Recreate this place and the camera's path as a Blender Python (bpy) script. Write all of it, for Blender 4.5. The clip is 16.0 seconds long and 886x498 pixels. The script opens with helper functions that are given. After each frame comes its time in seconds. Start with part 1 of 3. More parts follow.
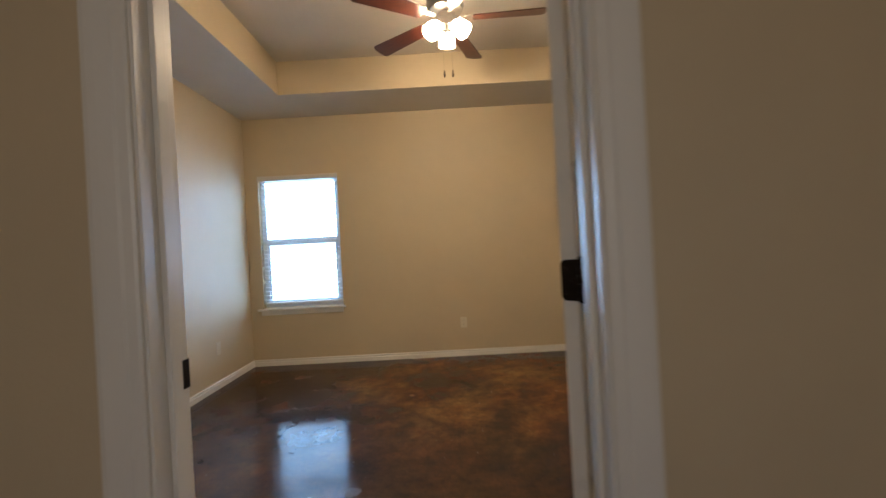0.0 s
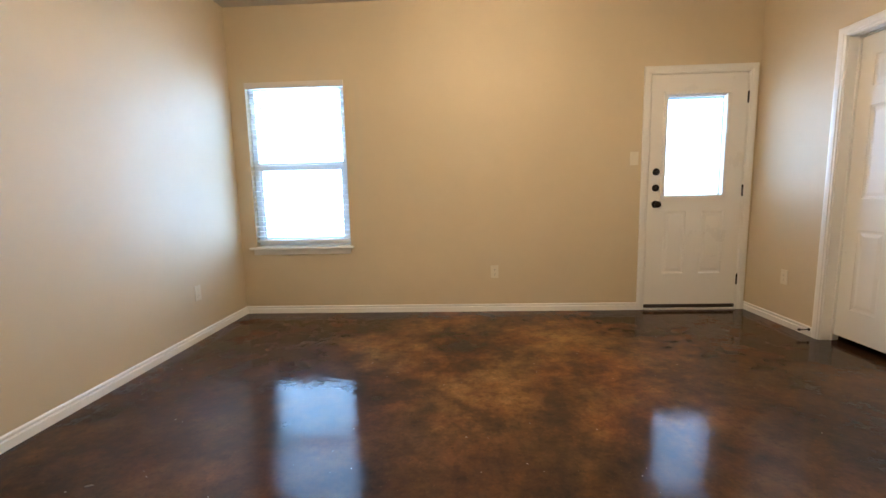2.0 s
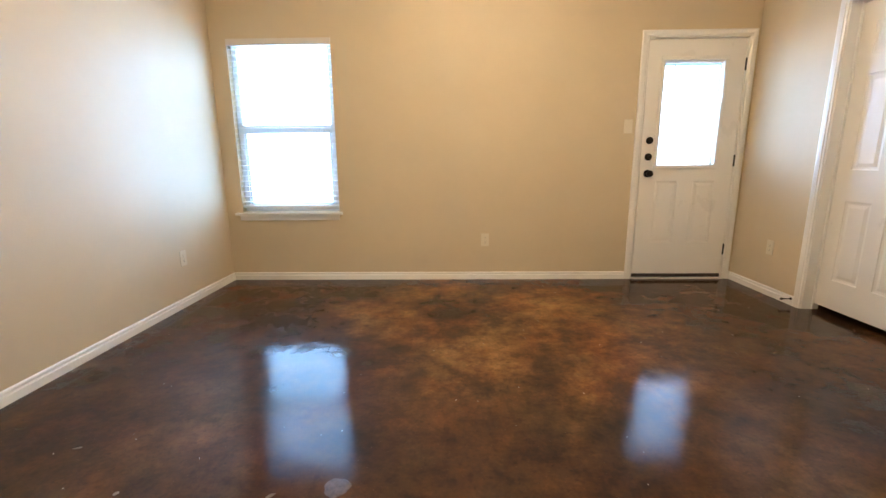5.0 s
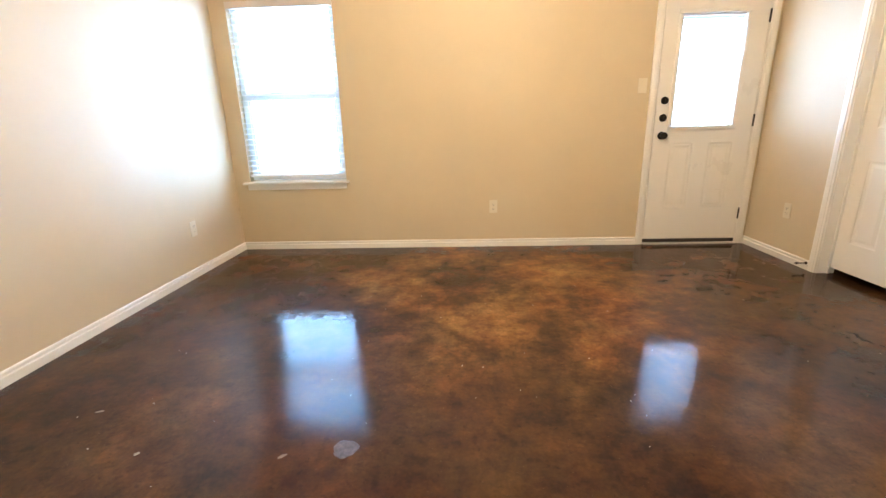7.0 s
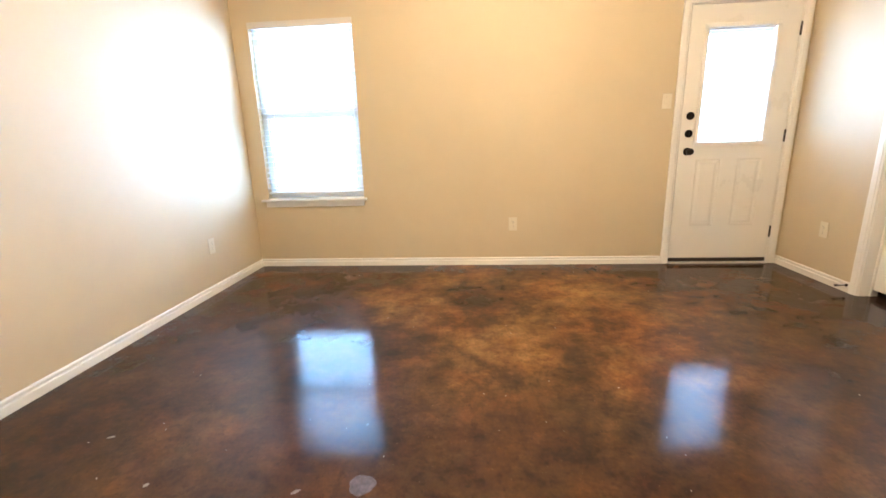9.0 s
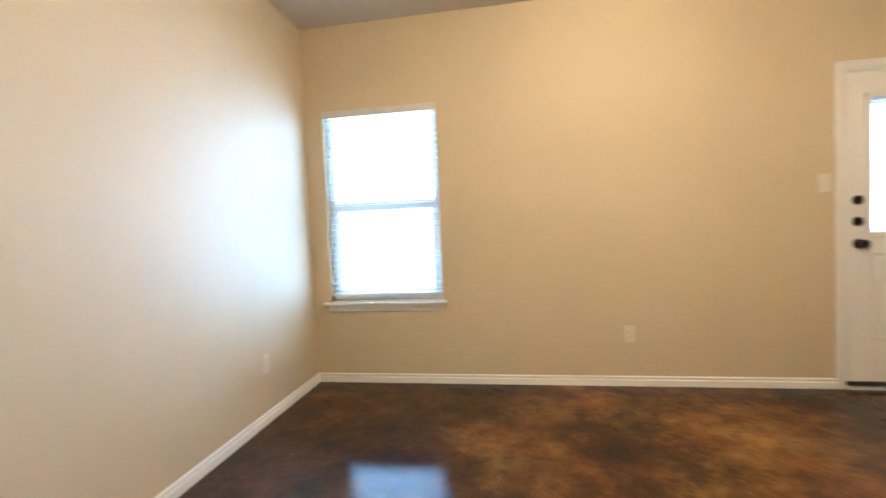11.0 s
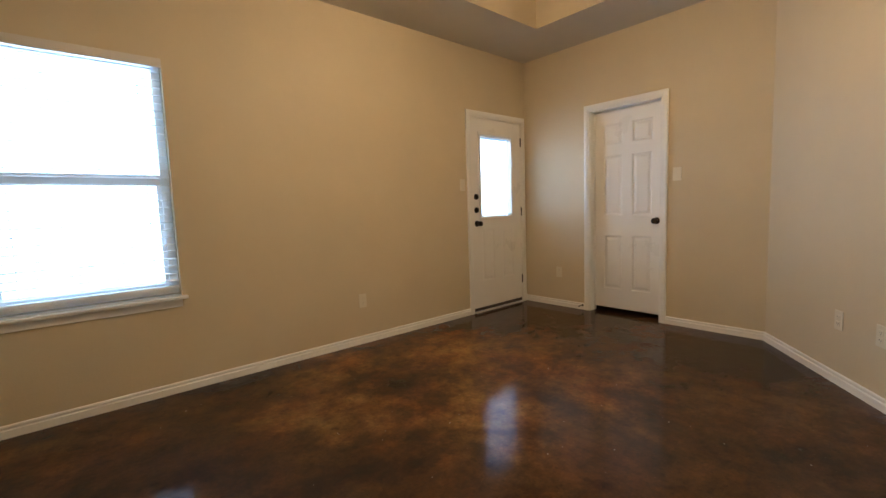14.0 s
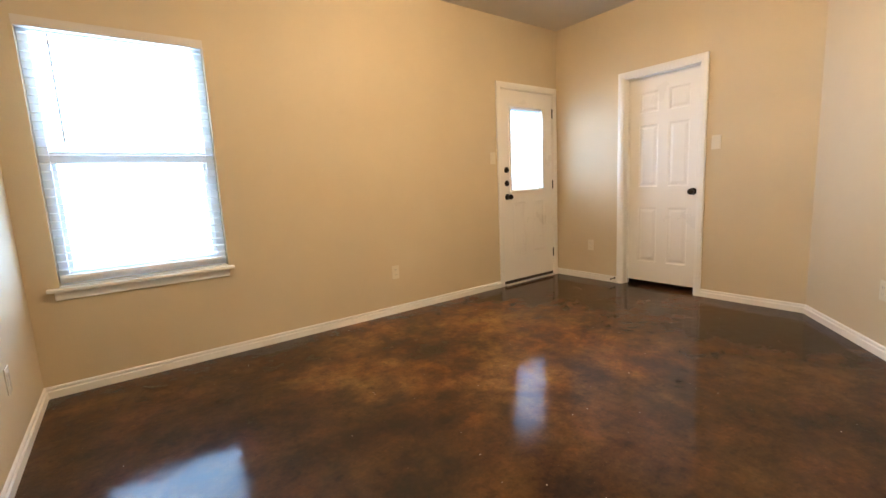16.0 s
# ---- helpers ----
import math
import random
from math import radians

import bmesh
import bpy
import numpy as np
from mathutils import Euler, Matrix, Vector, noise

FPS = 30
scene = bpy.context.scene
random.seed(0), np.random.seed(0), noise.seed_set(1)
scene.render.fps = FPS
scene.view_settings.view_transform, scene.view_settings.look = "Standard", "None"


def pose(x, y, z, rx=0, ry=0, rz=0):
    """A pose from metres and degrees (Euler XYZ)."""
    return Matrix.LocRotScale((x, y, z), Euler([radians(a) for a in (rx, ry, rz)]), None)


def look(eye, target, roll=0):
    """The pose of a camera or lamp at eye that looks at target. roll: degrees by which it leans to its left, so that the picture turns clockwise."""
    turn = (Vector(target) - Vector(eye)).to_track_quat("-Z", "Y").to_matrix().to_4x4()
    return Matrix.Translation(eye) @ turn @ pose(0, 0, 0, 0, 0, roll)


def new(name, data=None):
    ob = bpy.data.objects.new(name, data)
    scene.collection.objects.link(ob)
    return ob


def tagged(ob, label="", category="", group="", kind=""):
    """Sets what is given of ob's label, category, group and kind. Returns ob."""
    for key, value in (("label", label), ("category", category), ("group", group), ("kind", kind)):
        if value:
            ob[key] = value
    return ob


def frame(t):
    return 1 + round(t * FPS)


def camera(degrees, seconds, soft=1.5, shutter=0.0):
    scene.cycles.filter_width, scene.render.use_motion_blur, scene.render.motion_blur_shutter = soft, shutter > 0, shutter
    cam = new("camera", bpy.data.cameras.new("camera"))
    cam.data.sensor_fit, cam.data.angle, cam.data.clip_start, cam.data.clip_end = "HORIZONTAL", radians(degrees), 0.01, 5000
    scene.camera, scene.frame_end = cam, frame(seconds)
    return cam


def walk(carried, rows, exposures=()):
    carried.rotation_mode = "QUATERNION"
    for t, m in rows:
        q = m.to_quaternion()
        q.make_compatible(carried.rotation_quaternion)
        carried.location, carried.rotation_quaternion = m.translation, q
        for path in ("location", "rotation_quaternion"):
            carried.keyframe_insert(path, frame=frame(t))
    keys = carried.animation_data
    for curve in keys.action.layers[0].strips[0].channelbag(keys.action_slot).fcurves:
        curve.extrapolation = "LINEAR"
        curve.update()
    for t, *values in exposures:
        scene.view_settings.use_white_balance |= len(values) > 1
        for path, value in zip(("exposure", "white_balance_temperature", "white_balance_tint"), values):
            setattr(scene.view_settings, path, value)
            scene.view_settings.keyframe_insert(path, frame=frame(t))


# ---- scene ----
cam = camera(91.9, 16.0, 1.45, 0.5)
PATH = [
    (0, (0.004, 0.243, 1.191), (-0.008, 2.243, 1.192), -3.1),
    (0.2, (-0.05, 0.398, 1.177), (-0.076, 2.398, 1.203), -1.9),
    (0.5, (-0.101, 0.596, 1.176), (-0.139, 2.595, 1.151), -0.8),
    (0.8, (-0.117, 0.757, 1.144), (-0.162, 2.755, 1.062), -1.5),
    (1, (-0.096, 0.869, 1.116), (-0.214, 2.862, 0.997), -1.6),
    (1.5, (-0.109, 1.062, 1.122), (-0.272, 3.045, 0.915), -1.5),
    (2, (-0.12, 1.11, 1.1), (-0.216, 3.09, 0.839), -1.3),
    (2.5, (-0.142, 1.129, 1.118), (-0.221, 3.113, 0.884), -0.9),
    (3, (-0.13, 1.131, 1.133), (-0.195, 3.12, 0.936), -1.4),
    (3.5, (-0.128, 1.129, 1.128), (-0.19, 3.118, 0.922), -1.2),
    (4, (-0.129, 1.127, 1.117), (-0.177, 3.11, 0.863), -0.7),
    (4.5, (-0.133, 1.128, 1.103), (-0.184, 3.1, 0.769), -0.6),
    (5, (-0.133, 1.136, 1.078), (-0.179, 3.095, 0.676), -0.5),
    (7.5, (-0.099, 1.152, 1.075), (-0.211, 3.067, 0.51), -1.7),
    (8, (-0.112, 1.146, 1.071), (-0.23, 3.059, 0.498), -1.7),
    (10.3, (-0.244, 1.599, 1.13), (-0.473, 3.577, 0.948), -1.5),
    (10.5, (-0.345, 1.679, 1.135), (-0.508, 3.668, 1.003), -1.8),
    (10.8, (-0.527, 1.769, 1.151), (-0.735, 3.756, 1.057), -2.7),
    (11, (-0.637, 1.838, 1.162), (-0.955, 3.811, 1.072), -2.5),
    (11.5, (-0.89, 1.997, 1.192), (-1.405, 3.928, 1.119), -4.0),
    (11.7, (-1.053, 1.991, 1.174), (-1.597, 3.915, 1.107), -2.6),
    (12, (-1.286, 1.973, 1.164), (-1.694, 3.93, 1.129), -1.8),
    (12.2, (-1.38, 1.96, 1.154), (-1.649, 3.942, 1.145), -2.9),
    (12.5, (-1.48, 1.979, 1.127), (-1.477, 3.979, 1.111), -2.7),
    (12.8, (-1.577, 1.998, 1.107), (-1.258, 3.969, 1.004), -3.7),
    (13, (-1.577, 1.978, 1.13), (-1.008, 3.89, 0.975), -2.1),
    (13.2, (-1.639, 1.963, 1.13), (-0.804, 3.774, 0.976), -2.3),
    (13.5, (-1.653, 1.895, 1.139), (-0.537, 3.544, 0.949), -3.1),
    (13.6, (-1.668, 1.857, 1.125), (-0.47, 3.449, 0.946), -3.1),
    (14, (-1.674, 1.82, 1.132), (-0.368, 3.323, 0.942), -2.0),
    (14.5, (-1.691, 1.793, 1.134), (-0.422, 3.327, 0.948), -2.8),
    (15, (-1.695, 1.757, 1.109), (-0.478, 3.324, 0.857), -2.9),
    (15.5, (-1.703, 1.746, 1.099), (-0.518, 3.333, 0.821), -2.0),
    (16, (-1.71, 1.75, 1.1), (-0.532, 3.341, 0.811), -2.8),
]
EXPOSURES = [   # seconds, stops, kelvin, tint
    (0.0, -0.53, 6030, 12.6), (0.5, -0.33, 5975, 12.5), (1.0, -0.13, 5950, 12.4), (1.5, 0.04, 5925, 12.2), (2.5, 0.29, 5883, 11.9), (3.5, 0.44, 5850, 11.6), (4.2, 0.49, 5850, 11.7), (5.0, 0.46, 5890, 11.8), (7.5, 1.07, 5930, 12.0), (8.2, 1.12, 5930, 12.1),
    (10.3, 0.81, 5798, 9.8), (11.0, 0.58, 5728, 9.4), (11.5, 0.44, 5640, 8.8), (12.0, 0.25, 5685, 9.1), (13.0, -0.22, 6060, 11.8), (14.0, -0.42, 6480, 13.1), (14.5, -0.14, 6490, 13.4), (15.0, 0.14, 6475, 13.6), (16.0, 0.40, 6550, 14.1)]
walk(cam, [(t, look(eye, target, roll)) for t, eye, target, roll in PATH], EXPOSURES)

# ---- plan, in metres ----
LEFT, RIGHT, BACK = -2.190, 2.402, 5.0         # inner faces of the room
FRONT_HALL, FRONT_ROOM = 1.030, 1.145         # both faces of the wall with the entry
SOFFIT, TRAY = 2.743, 3.06                    # low ceiling and tray
JL, JR = -0.552, 0.288                         # entry jamb faces
TX0, TX1, TY0, TY1 = -1.513, 1.728, 1.845, 4.320
DIAG_A, DIAG_B = (2.402, 2.66), (1.33, 1.87)    # slanting wall
FAN = (0.09, 3.1)

# ---- world and light ----
world = bpy.data.worlds.new("world")
scene.world = world
world.use_nodes = True
wn = world.node_tree.nodes
sky = wn.new("ShaderNodeTexSky")
sky.sky_type = 'NISHITA'
sky.sun_disc = False
sky.sun_elevation = radians(52)
sky.sun_rotation = radians(200)
world.node_tree.links.new(sky.outputs[0], wn["Background"].inputs[0])
wn["Background"].inputs[1].default_value = 0.15

sun_data = bpy.data.lights.new("sun", 'SUN')
sun_data.energy, sun_data.angle, sun_data.color = 3.5, radians(0.5), (1.0, 0.95, 0.88)
sun = new("sun", sun_data)
sun.matrix_world = look((-4, -10, 14), (0, 0, 0))


def opening_lamp(name, m, w, h, watts, colour, spread=180.0):
    data = bpy.data.lights.new(name, 'AREA')
    data.shape, data.size, data.size_y, data.energy, data.color = 'RECTANGLE', w, h, watts, colour
    data.spread = radians(spread)
    ob = new(name, data)
    ob.matrix_world = m
    return ob


DAY = (0.40, 0.665, 1.0)
opening_lamp("window_sky", pose(-1.603, 5.108, 1.37, -90), 0.786, 1.37, 38.0, DAY, 150.0)
opening_lamp("door_sky", pose(1.893, 5.05, 1.44, -90), 0.48, 0.82, 10.0, (0.46, 0.69, 1.0), 154.0)
# fill lamp added in an unseen opening to brighten the hall side of the entry
opening_lamp("hall_fill", pose(0.0, -1.65, 1.45, 90), 0.9, 1.0, 12.0, (1.0, 0.88, 0.74))
GLOW, BULB = 150.0, 600.0      # shade glass and bulb ends of the fan's lamps


# ---- materials ----
class Mat:
    """A small builder of node materials."""

    def __init__(self, name, rough=0.5, metal=0.0, spec=0.5):
        self.m = bpy.data.materials.new(name)
        self.m.use_nodes = True
        self.nt = self.m.node_tree
        self.b = self.nt.nodes["Principled BSDF"]
        self.b.inputs["Roughness"].default_value = rough
        self.b.inputs["Metallic"].default_value = metal
        self.b.inputs["Specular IOR Level"].default_value = spec
        self.co = self.nt.nodes.new("ShaderNodeTexCoord").outputs["Object"]

    def link(self, a, b):
        self.nt.links.new(a, b)

    def noise(self, scale, detail=4.0, rough=0.6, warp=0.0, stretch=None):
        n = self.nt.nodes.new("ShaderNodeTexNoise")
        n.inputs["Scale"].default_value, n.inputs["Detail"].default_value = scale, detail
        n.inputs["Roughness"].default_value, n.inputs["Distortion"].default_value = rough, warp
        co = self.co
        if stretch:
            mp = self.nt.nodes.new("ShaderNodeMapping")
            mp.inputs["Scale"].default_value = stretch
            self.link(co, mp.inputs["Vector"])
            co = mp.outputs[0]
        self.link(co, n.inputs["Vector"])
        return n.outputs["Fac"]

    def ramp(self, fac, stops):
        r = self.nt.nodes.new("ShaderNodeValToRGB")
        e = r.color_ramp.elements
        while len(e) < len(stops):
            e.new(0.5)
        for el, (p, c) in zip(e, stops):
            el.position, el.color = p, (*c, 1) if len(c) == 3 else c
        self.link(fac, r.inputs[0])
        return r.outputs[0]

    def mix(self, fac, a, b, kind='MIX'):
        n = self.nt.nodes.new("ShaderNodeMix")
        n.data_type, n.blend_type = 'RGBA', kind
        for sock, v in ((n.inputs[0], fac), (n.inputs[6], a), (n.inputs[7], b)):
            if isinstance(v, (int, float)):
                sock.default_value = v
            elif isinstance(v, tuple):
                sock.default_value = (*v, 1)
            else:
                self.link(v, sock)
        return n.outputs[2]

    def colour(self, c):
        if isinstance(c, tuple):
            self.b.inputs["Base Color"].default_value = (*c, 1)
        else:
            self.link(c, self.b.inputs["Base Color"])
        return self

    def bump(self, fac, strength, distance):
        n = self.nt.nodes.new("ShaderNodeBump")
        n.inputs["Strength"].default_value, n.inputs["Distance"].default_value = strength, distance
        self.link(fac, n.inputs["Height"])
        last = self.b.inputs["Normal"].links
        if last:
            self.link(last[0].from_socket, n.inputs["Normal"])
        self.link(n.outputs[0], self.b.inputs["Normal"])
        return self

    def rough(self, fac, lo, hi):
        n = self.nt.nodes.new("ShaderNodeMapRange")
        n.inputs["To Min"].default_value, n.inputs["To Max"].default_value = lo, hi
        self.link(fac, n.inputs["Value"])
        self.link(n.outputs[0], self.b.inputs["Roughness"])
        return self


def painted(name, base, rough, peel=0.25, spread=0.05, spec=0.5):
    k = Mat(name, rough, 0.0, spec)
    lo, hi = tuple(v * (1 - spread) for v in base), tuple(v * (1 + spread) for v in base)
    k.colour(k.ramp(k.noise(1.3, 5), [(0.3, lo), (0.7, hi)]))
    k.bump(k.noise(95, 3, 0.55), peel, 0.002)
    k.bump(k.noise(9, 2), 0.01 + 0.25 * peel, 0.01)
    k.rough(k.noise(2.5, 4), rough - 0.04, rough + 0.05)
    return k.m


WALL = painted("tan_wall_paint", (0.595, 0.487, 0.322), 0.58, 0.30, 0.04, 0.5)
CEIL = painted("ceiling_paint", (0.58, 0.53, 0.45), 0.6, 0.45)
TRIM = painted("white_trim_paint", (0.80, 0.77, 0.71), 0.30, 0.05, 0.02)
DOOR = painted("white_door_paint", (0.80, 0.765, 0.70), 0.28, 0.06, 0.02)
PLATE = painted("ivory_plastic_plate", (0.74, 0.67, 0.53), 0.25, 0.0, 0.02)
VINYL = painted("white_vinyl", (0.86, 0.87, 0.87), 0.35, 0.0, 0.02)
VALANCE = painted("off_white_valance", (0.66, 0.605, 0.54), 0.4, 0.0, 0.02)
SLOT = painted("dark_slot", (0.03, 0.03, 0.03), 0.5, 0.0)


def floor_stain():
    k = Mat("stained_concrete", 0.12, 0.0, 0.5)
    big = k.noise(1.35, 4, 0.55, 0.35)
    mid = k.noise(4.8, 5, 0.6, 0.1)
    fine = k.noise(21, 8, 0.7)
    grit = k.noise(190, 2, 0.5)
    t = k.mix(0.42, big, mid)
    t = k.mix(0.17, t, fine)
    c = k.ramp(t, [(0.35, (0.0145, 0.0046, 0.0016)), (0.44, (0.043, 0.0150, 0.0043)), (0.53, (0.112, 0.0480, 0.0127)), (0.66, (0.225, 0.1200, 0.0360))])
    hue = k.ramp(k.noise(2.1, 4, 0.6, 0.3), [(0.38, (1.14, 0.87, 0.72)), (0.62, (0.95, 1.06, 1.05))])
    c = k.mix(0.8, c, hue, 'MULTIPLY')
    # the stain is paler and more golden about the back middle, darker unevenly outwards
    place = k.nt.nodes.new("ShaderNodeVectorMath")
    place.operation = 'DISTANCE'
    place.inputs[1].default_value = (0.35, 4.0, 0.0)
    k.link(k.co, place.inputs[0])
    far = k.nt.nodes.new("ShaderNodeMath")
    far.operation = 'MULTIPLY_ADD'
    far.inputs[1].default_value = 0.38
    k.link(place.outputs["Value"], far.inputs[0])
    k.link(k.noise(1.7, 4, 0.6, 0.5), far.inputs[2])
    radial = k.ramp(far.outputs[0], [(0.74, (1.24, 1.24, 1.13)), (1.36, (0.44, 0.37, 0.32))])
    c = k.mix(1.0, c, radial, 'MULTIPLY')
    # small reddish-dark blotches where the acid bit deeper
    blot = k.ramp(k.noise(11, 6, 0.65, 0.15), [(0.36, (0.56, 0.45, 0.38)), (0.47, (1.0, 1.0, 1.0)), (0.66, (1.18, 1.16, 1.10))])
    c = k.mix(0.7, c, blot, 'MULTIPLY')
    # crisp dark flecks and pale chips in the sealer
    chips = k.ramp(k.noise(27, 9, 0.75, 0.3), [(0.385, (0.45, 0.36, 0.30)), (0.425, (1.0, 1.0, 1.0)), (0.60, (1.0, 1.0, 1.0)), (0.66, (1.45, 1.38, 1.20))])
    c = k.mix(0.6, c, chips, 'MULTIPLY')
    f = k.ramp(k.noise(60, 6, 0.7), [(0.34, (0.70, 0.66, 0.62)), (0.5, (1.0, 1.0, 1.0)), (0.66, (1.32, 1.28, 1.18))])
    c = k.mix(0.65, c, f, 'MULTIPLY')
    specks = k.ramp(grit, [(0.745, (0, 0, 0)), (0.78, (1, 1, 1))])
    c = k.mix(specks, c, (0.20, 0.13, 0.08))
    k.colour(c)
    k.b.inputs["Specular IOR Level"].default_value = 0.12
    k.rough(k.noise(5, 6, 0.7), 0.60, 0.80)
    k.b.inputs["Coat Weight"].default_value = 0.72
    sheen = k.nt.nodes.new("ShaderNodeMapRange")
    sheen.inputs["From Min"].default_value, sheen.inputs["From Max"].default_value = 0.3, 0.7
    sheen.inputs["To Min"].default_value, sheen.inputs["To Max"].default_value = 0.040, 0.075
    k.link(k.noise(3.4, 5, 0.65, 0.4), sheen.inputs["Value"])
    k.link(sheen.outputs[0], k.b.inputs["Coat Roughness"])
    k.b.inputs["Coat IOR"].default_value = 1.42
    k.bump(k.noise(2.6, 3), 0.08, 0.02)
    k.bump(k.noise(10, 3, 0.55), 0.15, 0.01)
    k.bump(fine, 0.13, 0.003)
    k.link(k.b.inputs["Normal"].links[0].from_socket, k.b.inputs["Coat Normal"])
    return k.m


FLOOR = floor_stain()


def simple(name, c, rough, metal=0.0, var=0.15, scale=30.0, spec=0.5):
    k = Mat(name, rough, metal, spec)
    k.colour(k.ramp(k.noise(scale, 4), [(0.3, tuple(v * (1 - var) for v in c)), (0.7, tuple(v * (1 + var) for v in c))]))
    k.rough(k.noise(scale * 2, 3), rough * 0.8, min(1.0, rough * 1.2))
    return k.m


BRONZE = simple("oil_rubbed_bronze", (0.022, 0.017, 0.014), 0.38, 0.85)
NICKEL = simple("brushed_nickel", (0.55, 0.52, 0.48), 0.3, 1.0, 0.08, 60)
ALUM = simple("threshold_aluminium", (0.72, 0.70, 0.66), 0.45, 0.6, 0.1)
SWEEP = simple("dark_rubber_sweep", (0.025, 0.018, 0.014), 0.6)
BRASS = simple("chain_metal", (0.45, 0.38, 0.28), 0.35, 1.0)
FOBWOOD = simple("dark_wood_fob", (0.06, 0.03, 0.018), 0.4)
CONCRETE = simple("pale_concrete", (0.42, 0.40, 0.37), 0.9, 0.0, 0.15, 1.5)
SOFFIT_WOOD = simple("painted_eave", (0.5, 0.47, 0.42), 0.7, 0.0, 0.06, 4)
DRYMARK = simple("dull_grey_sealer", (0.095, 0.066, 0.052), 0.42, 0.0, 0.45, 45, 0.2)
# clear wand: its dark look against the bright window is put into the grey
WAND = simple("backlit_wand_grey", (0.42, 0.40, 0.40), 0.25)
FLAKE = simple("dried_mortar", (0.20, 0.155, 0.115), 0.8)
CHIP = simple("pale_grit", (0.5, 0.45, 0.38), 0.7)


def blade_wood():
    k = Mat("cherry_blade_wood", 0.32)
    g = k.noise(6, 6, 0.65, 1.2, (1.0, 14.0, 14.0))
    k.colour(k.ramp(g, [(0.3, (0.022, 0.006, 0.004)), (0.7, (0.085, 0.022, 0.012))]))
    k.bump(g, 0.05, 0.002)
    return k.m


BLADE = blade_wood()


def slat_white():
    k = Mat("white_blind_slat", 0.4)
    k.colour((0.92, 0.92, 0.91))
    k.bump(k.noise(40, 3, 0.6, 0.0, (1, 8, 8)), 0.05, 0.001)
    thin = k.nt.nodes.new("ShaderNodeBsdfTranslucent")
    thin.inputs["Color"].default_value = (0.85, 0.86, 0.84, 1)
    both = k.nt.nodes.new("ShaderNodeMixShader")
    both.inputs[0].default_value = 0.35
    k.link(k.b.outputs[0], both.inputs[1])
    k.link(thin.outputs[0], both.inputs[2])
    k.link(both.outputs[0], k.nt.nodes["Material Output"].inputs["Surface"])
    return k.m


SLAT = slat_white()


def clear_glass():
    k = Mat("clear_glass", 0.02)
    k.colour((0.96, 0.985, 1.0))
    k.b.inputs["Transmission Weight"].default_value = 1.0
    k.b.inputs["IOR"].default_value = 1.45
    return k.m


GLASS = clear_glass()


def lit(name, strength):
    k = Mat(name, 0.5)
    k.colour((0.9, 0.88, 0.82))
    k.b.inputs["Emission Color"].default_value = (1.0, 0.752, 0.456, 1)
    k.b.inputs["Emission Strength"].default_value = strength
    return k.m


SHADE = lit("lit_frosted_glass", GLOW)
BULB_GLASS = lit("lit_bulb_glass", BULB)


# ---- mesh helpers ----
def box(bm, x0, y0, z0, x1, y1, z1, bevel=0.0):
    v = [bm.verts.new(p) for p in ((x0, y0, z0), (x1, y0, z0), (x1, y1, z0), (x0, y1, z0), (x0, y0, z1), (x1, y0, z1), (x1, y1, z1), (x0, y1, z1))]
    fs = [bm.faces.new([v[i] for i in q]) for q in ((3, 2, 1, 0), (4, 5, 6, 7), (0, 1, 5, 4), (1, 2, 6, 5), (2, 3, 7, 6), (3, 0, 4, 7))]
    if bevel:
        es = {e for f in fs for e in f.edges}
        bmesh.ops.bevel(bm, geom=list(es), offset=bevel, segments=2, affect='EDGES', profile=0.6)
    return bm


def boxed(*a, bevel=0.0):
    return box(bmesh.new(), *a, bevel=bevel)


def lathe(bm, profile, m=None, seg=24):
    """Turns (radius, height) pairs round z, then moves them by m."""
    m = m or Matrix()
    rings = []
    for r, z in profile:
        rings.append([bm.verts.new(m @ Vector((r * math.cos(2 * math.pi * i / seg), r * math.sin(2 * math.pi * i / seg), z))) for i in range(seg)])
    for a, b in zip(rings, rings[1:]):
        for i in range(seg):
            bm.faces.new((a[i], a[(i + 1) % seg], b[(i + 1) % seg], b[i]))
    bm.faces.new(rings[0][::-1])
    bm.faces.new(rings[-1])
    return bm


def turned(profile, m=None, seg=24):
    return lathe(bmesh.new(), profile, m, seg)


def finish(name, bm, mats, smooth=False):
    bmesh.ops.recalc_face_normals(bm, faces=bm.faces)
    me = bpy.data.meshes.new(name)
    bm.to_mesh(me)
    bm.free()
    for k in (mats if isinstance(mats, (list, tuple)) else [mats]):
        me.materials.append(k)
    if smooth:
        me.polygons.foreach_set("use_smooth", [True] * len(me.polygons))
        me.set_sharp_from_angle(angle=radians(38))
    return new(name, me)


def part(name, bm, material, parent, label="", smooth=False):
    ob = finish(name, bm, material, smooth)
    ob.parent = parent
    if label:
        tagged(ob, label)
    return ob


def thing(name, m, label, category, group="", kind=""):
    ob = new(name)
    ob.empty_display_size = 0.1
    ob.matrix_world = m
    return tagged(ob, label, category, group, kind)


def structure(name, bm, mats, label, category, m=None, smooth=False):
    ob = finish(name, bm, mats, smooth)
    if m is not None:
        ob.matrix_world = m
    return tagged(ob, label, category, "", "structure")


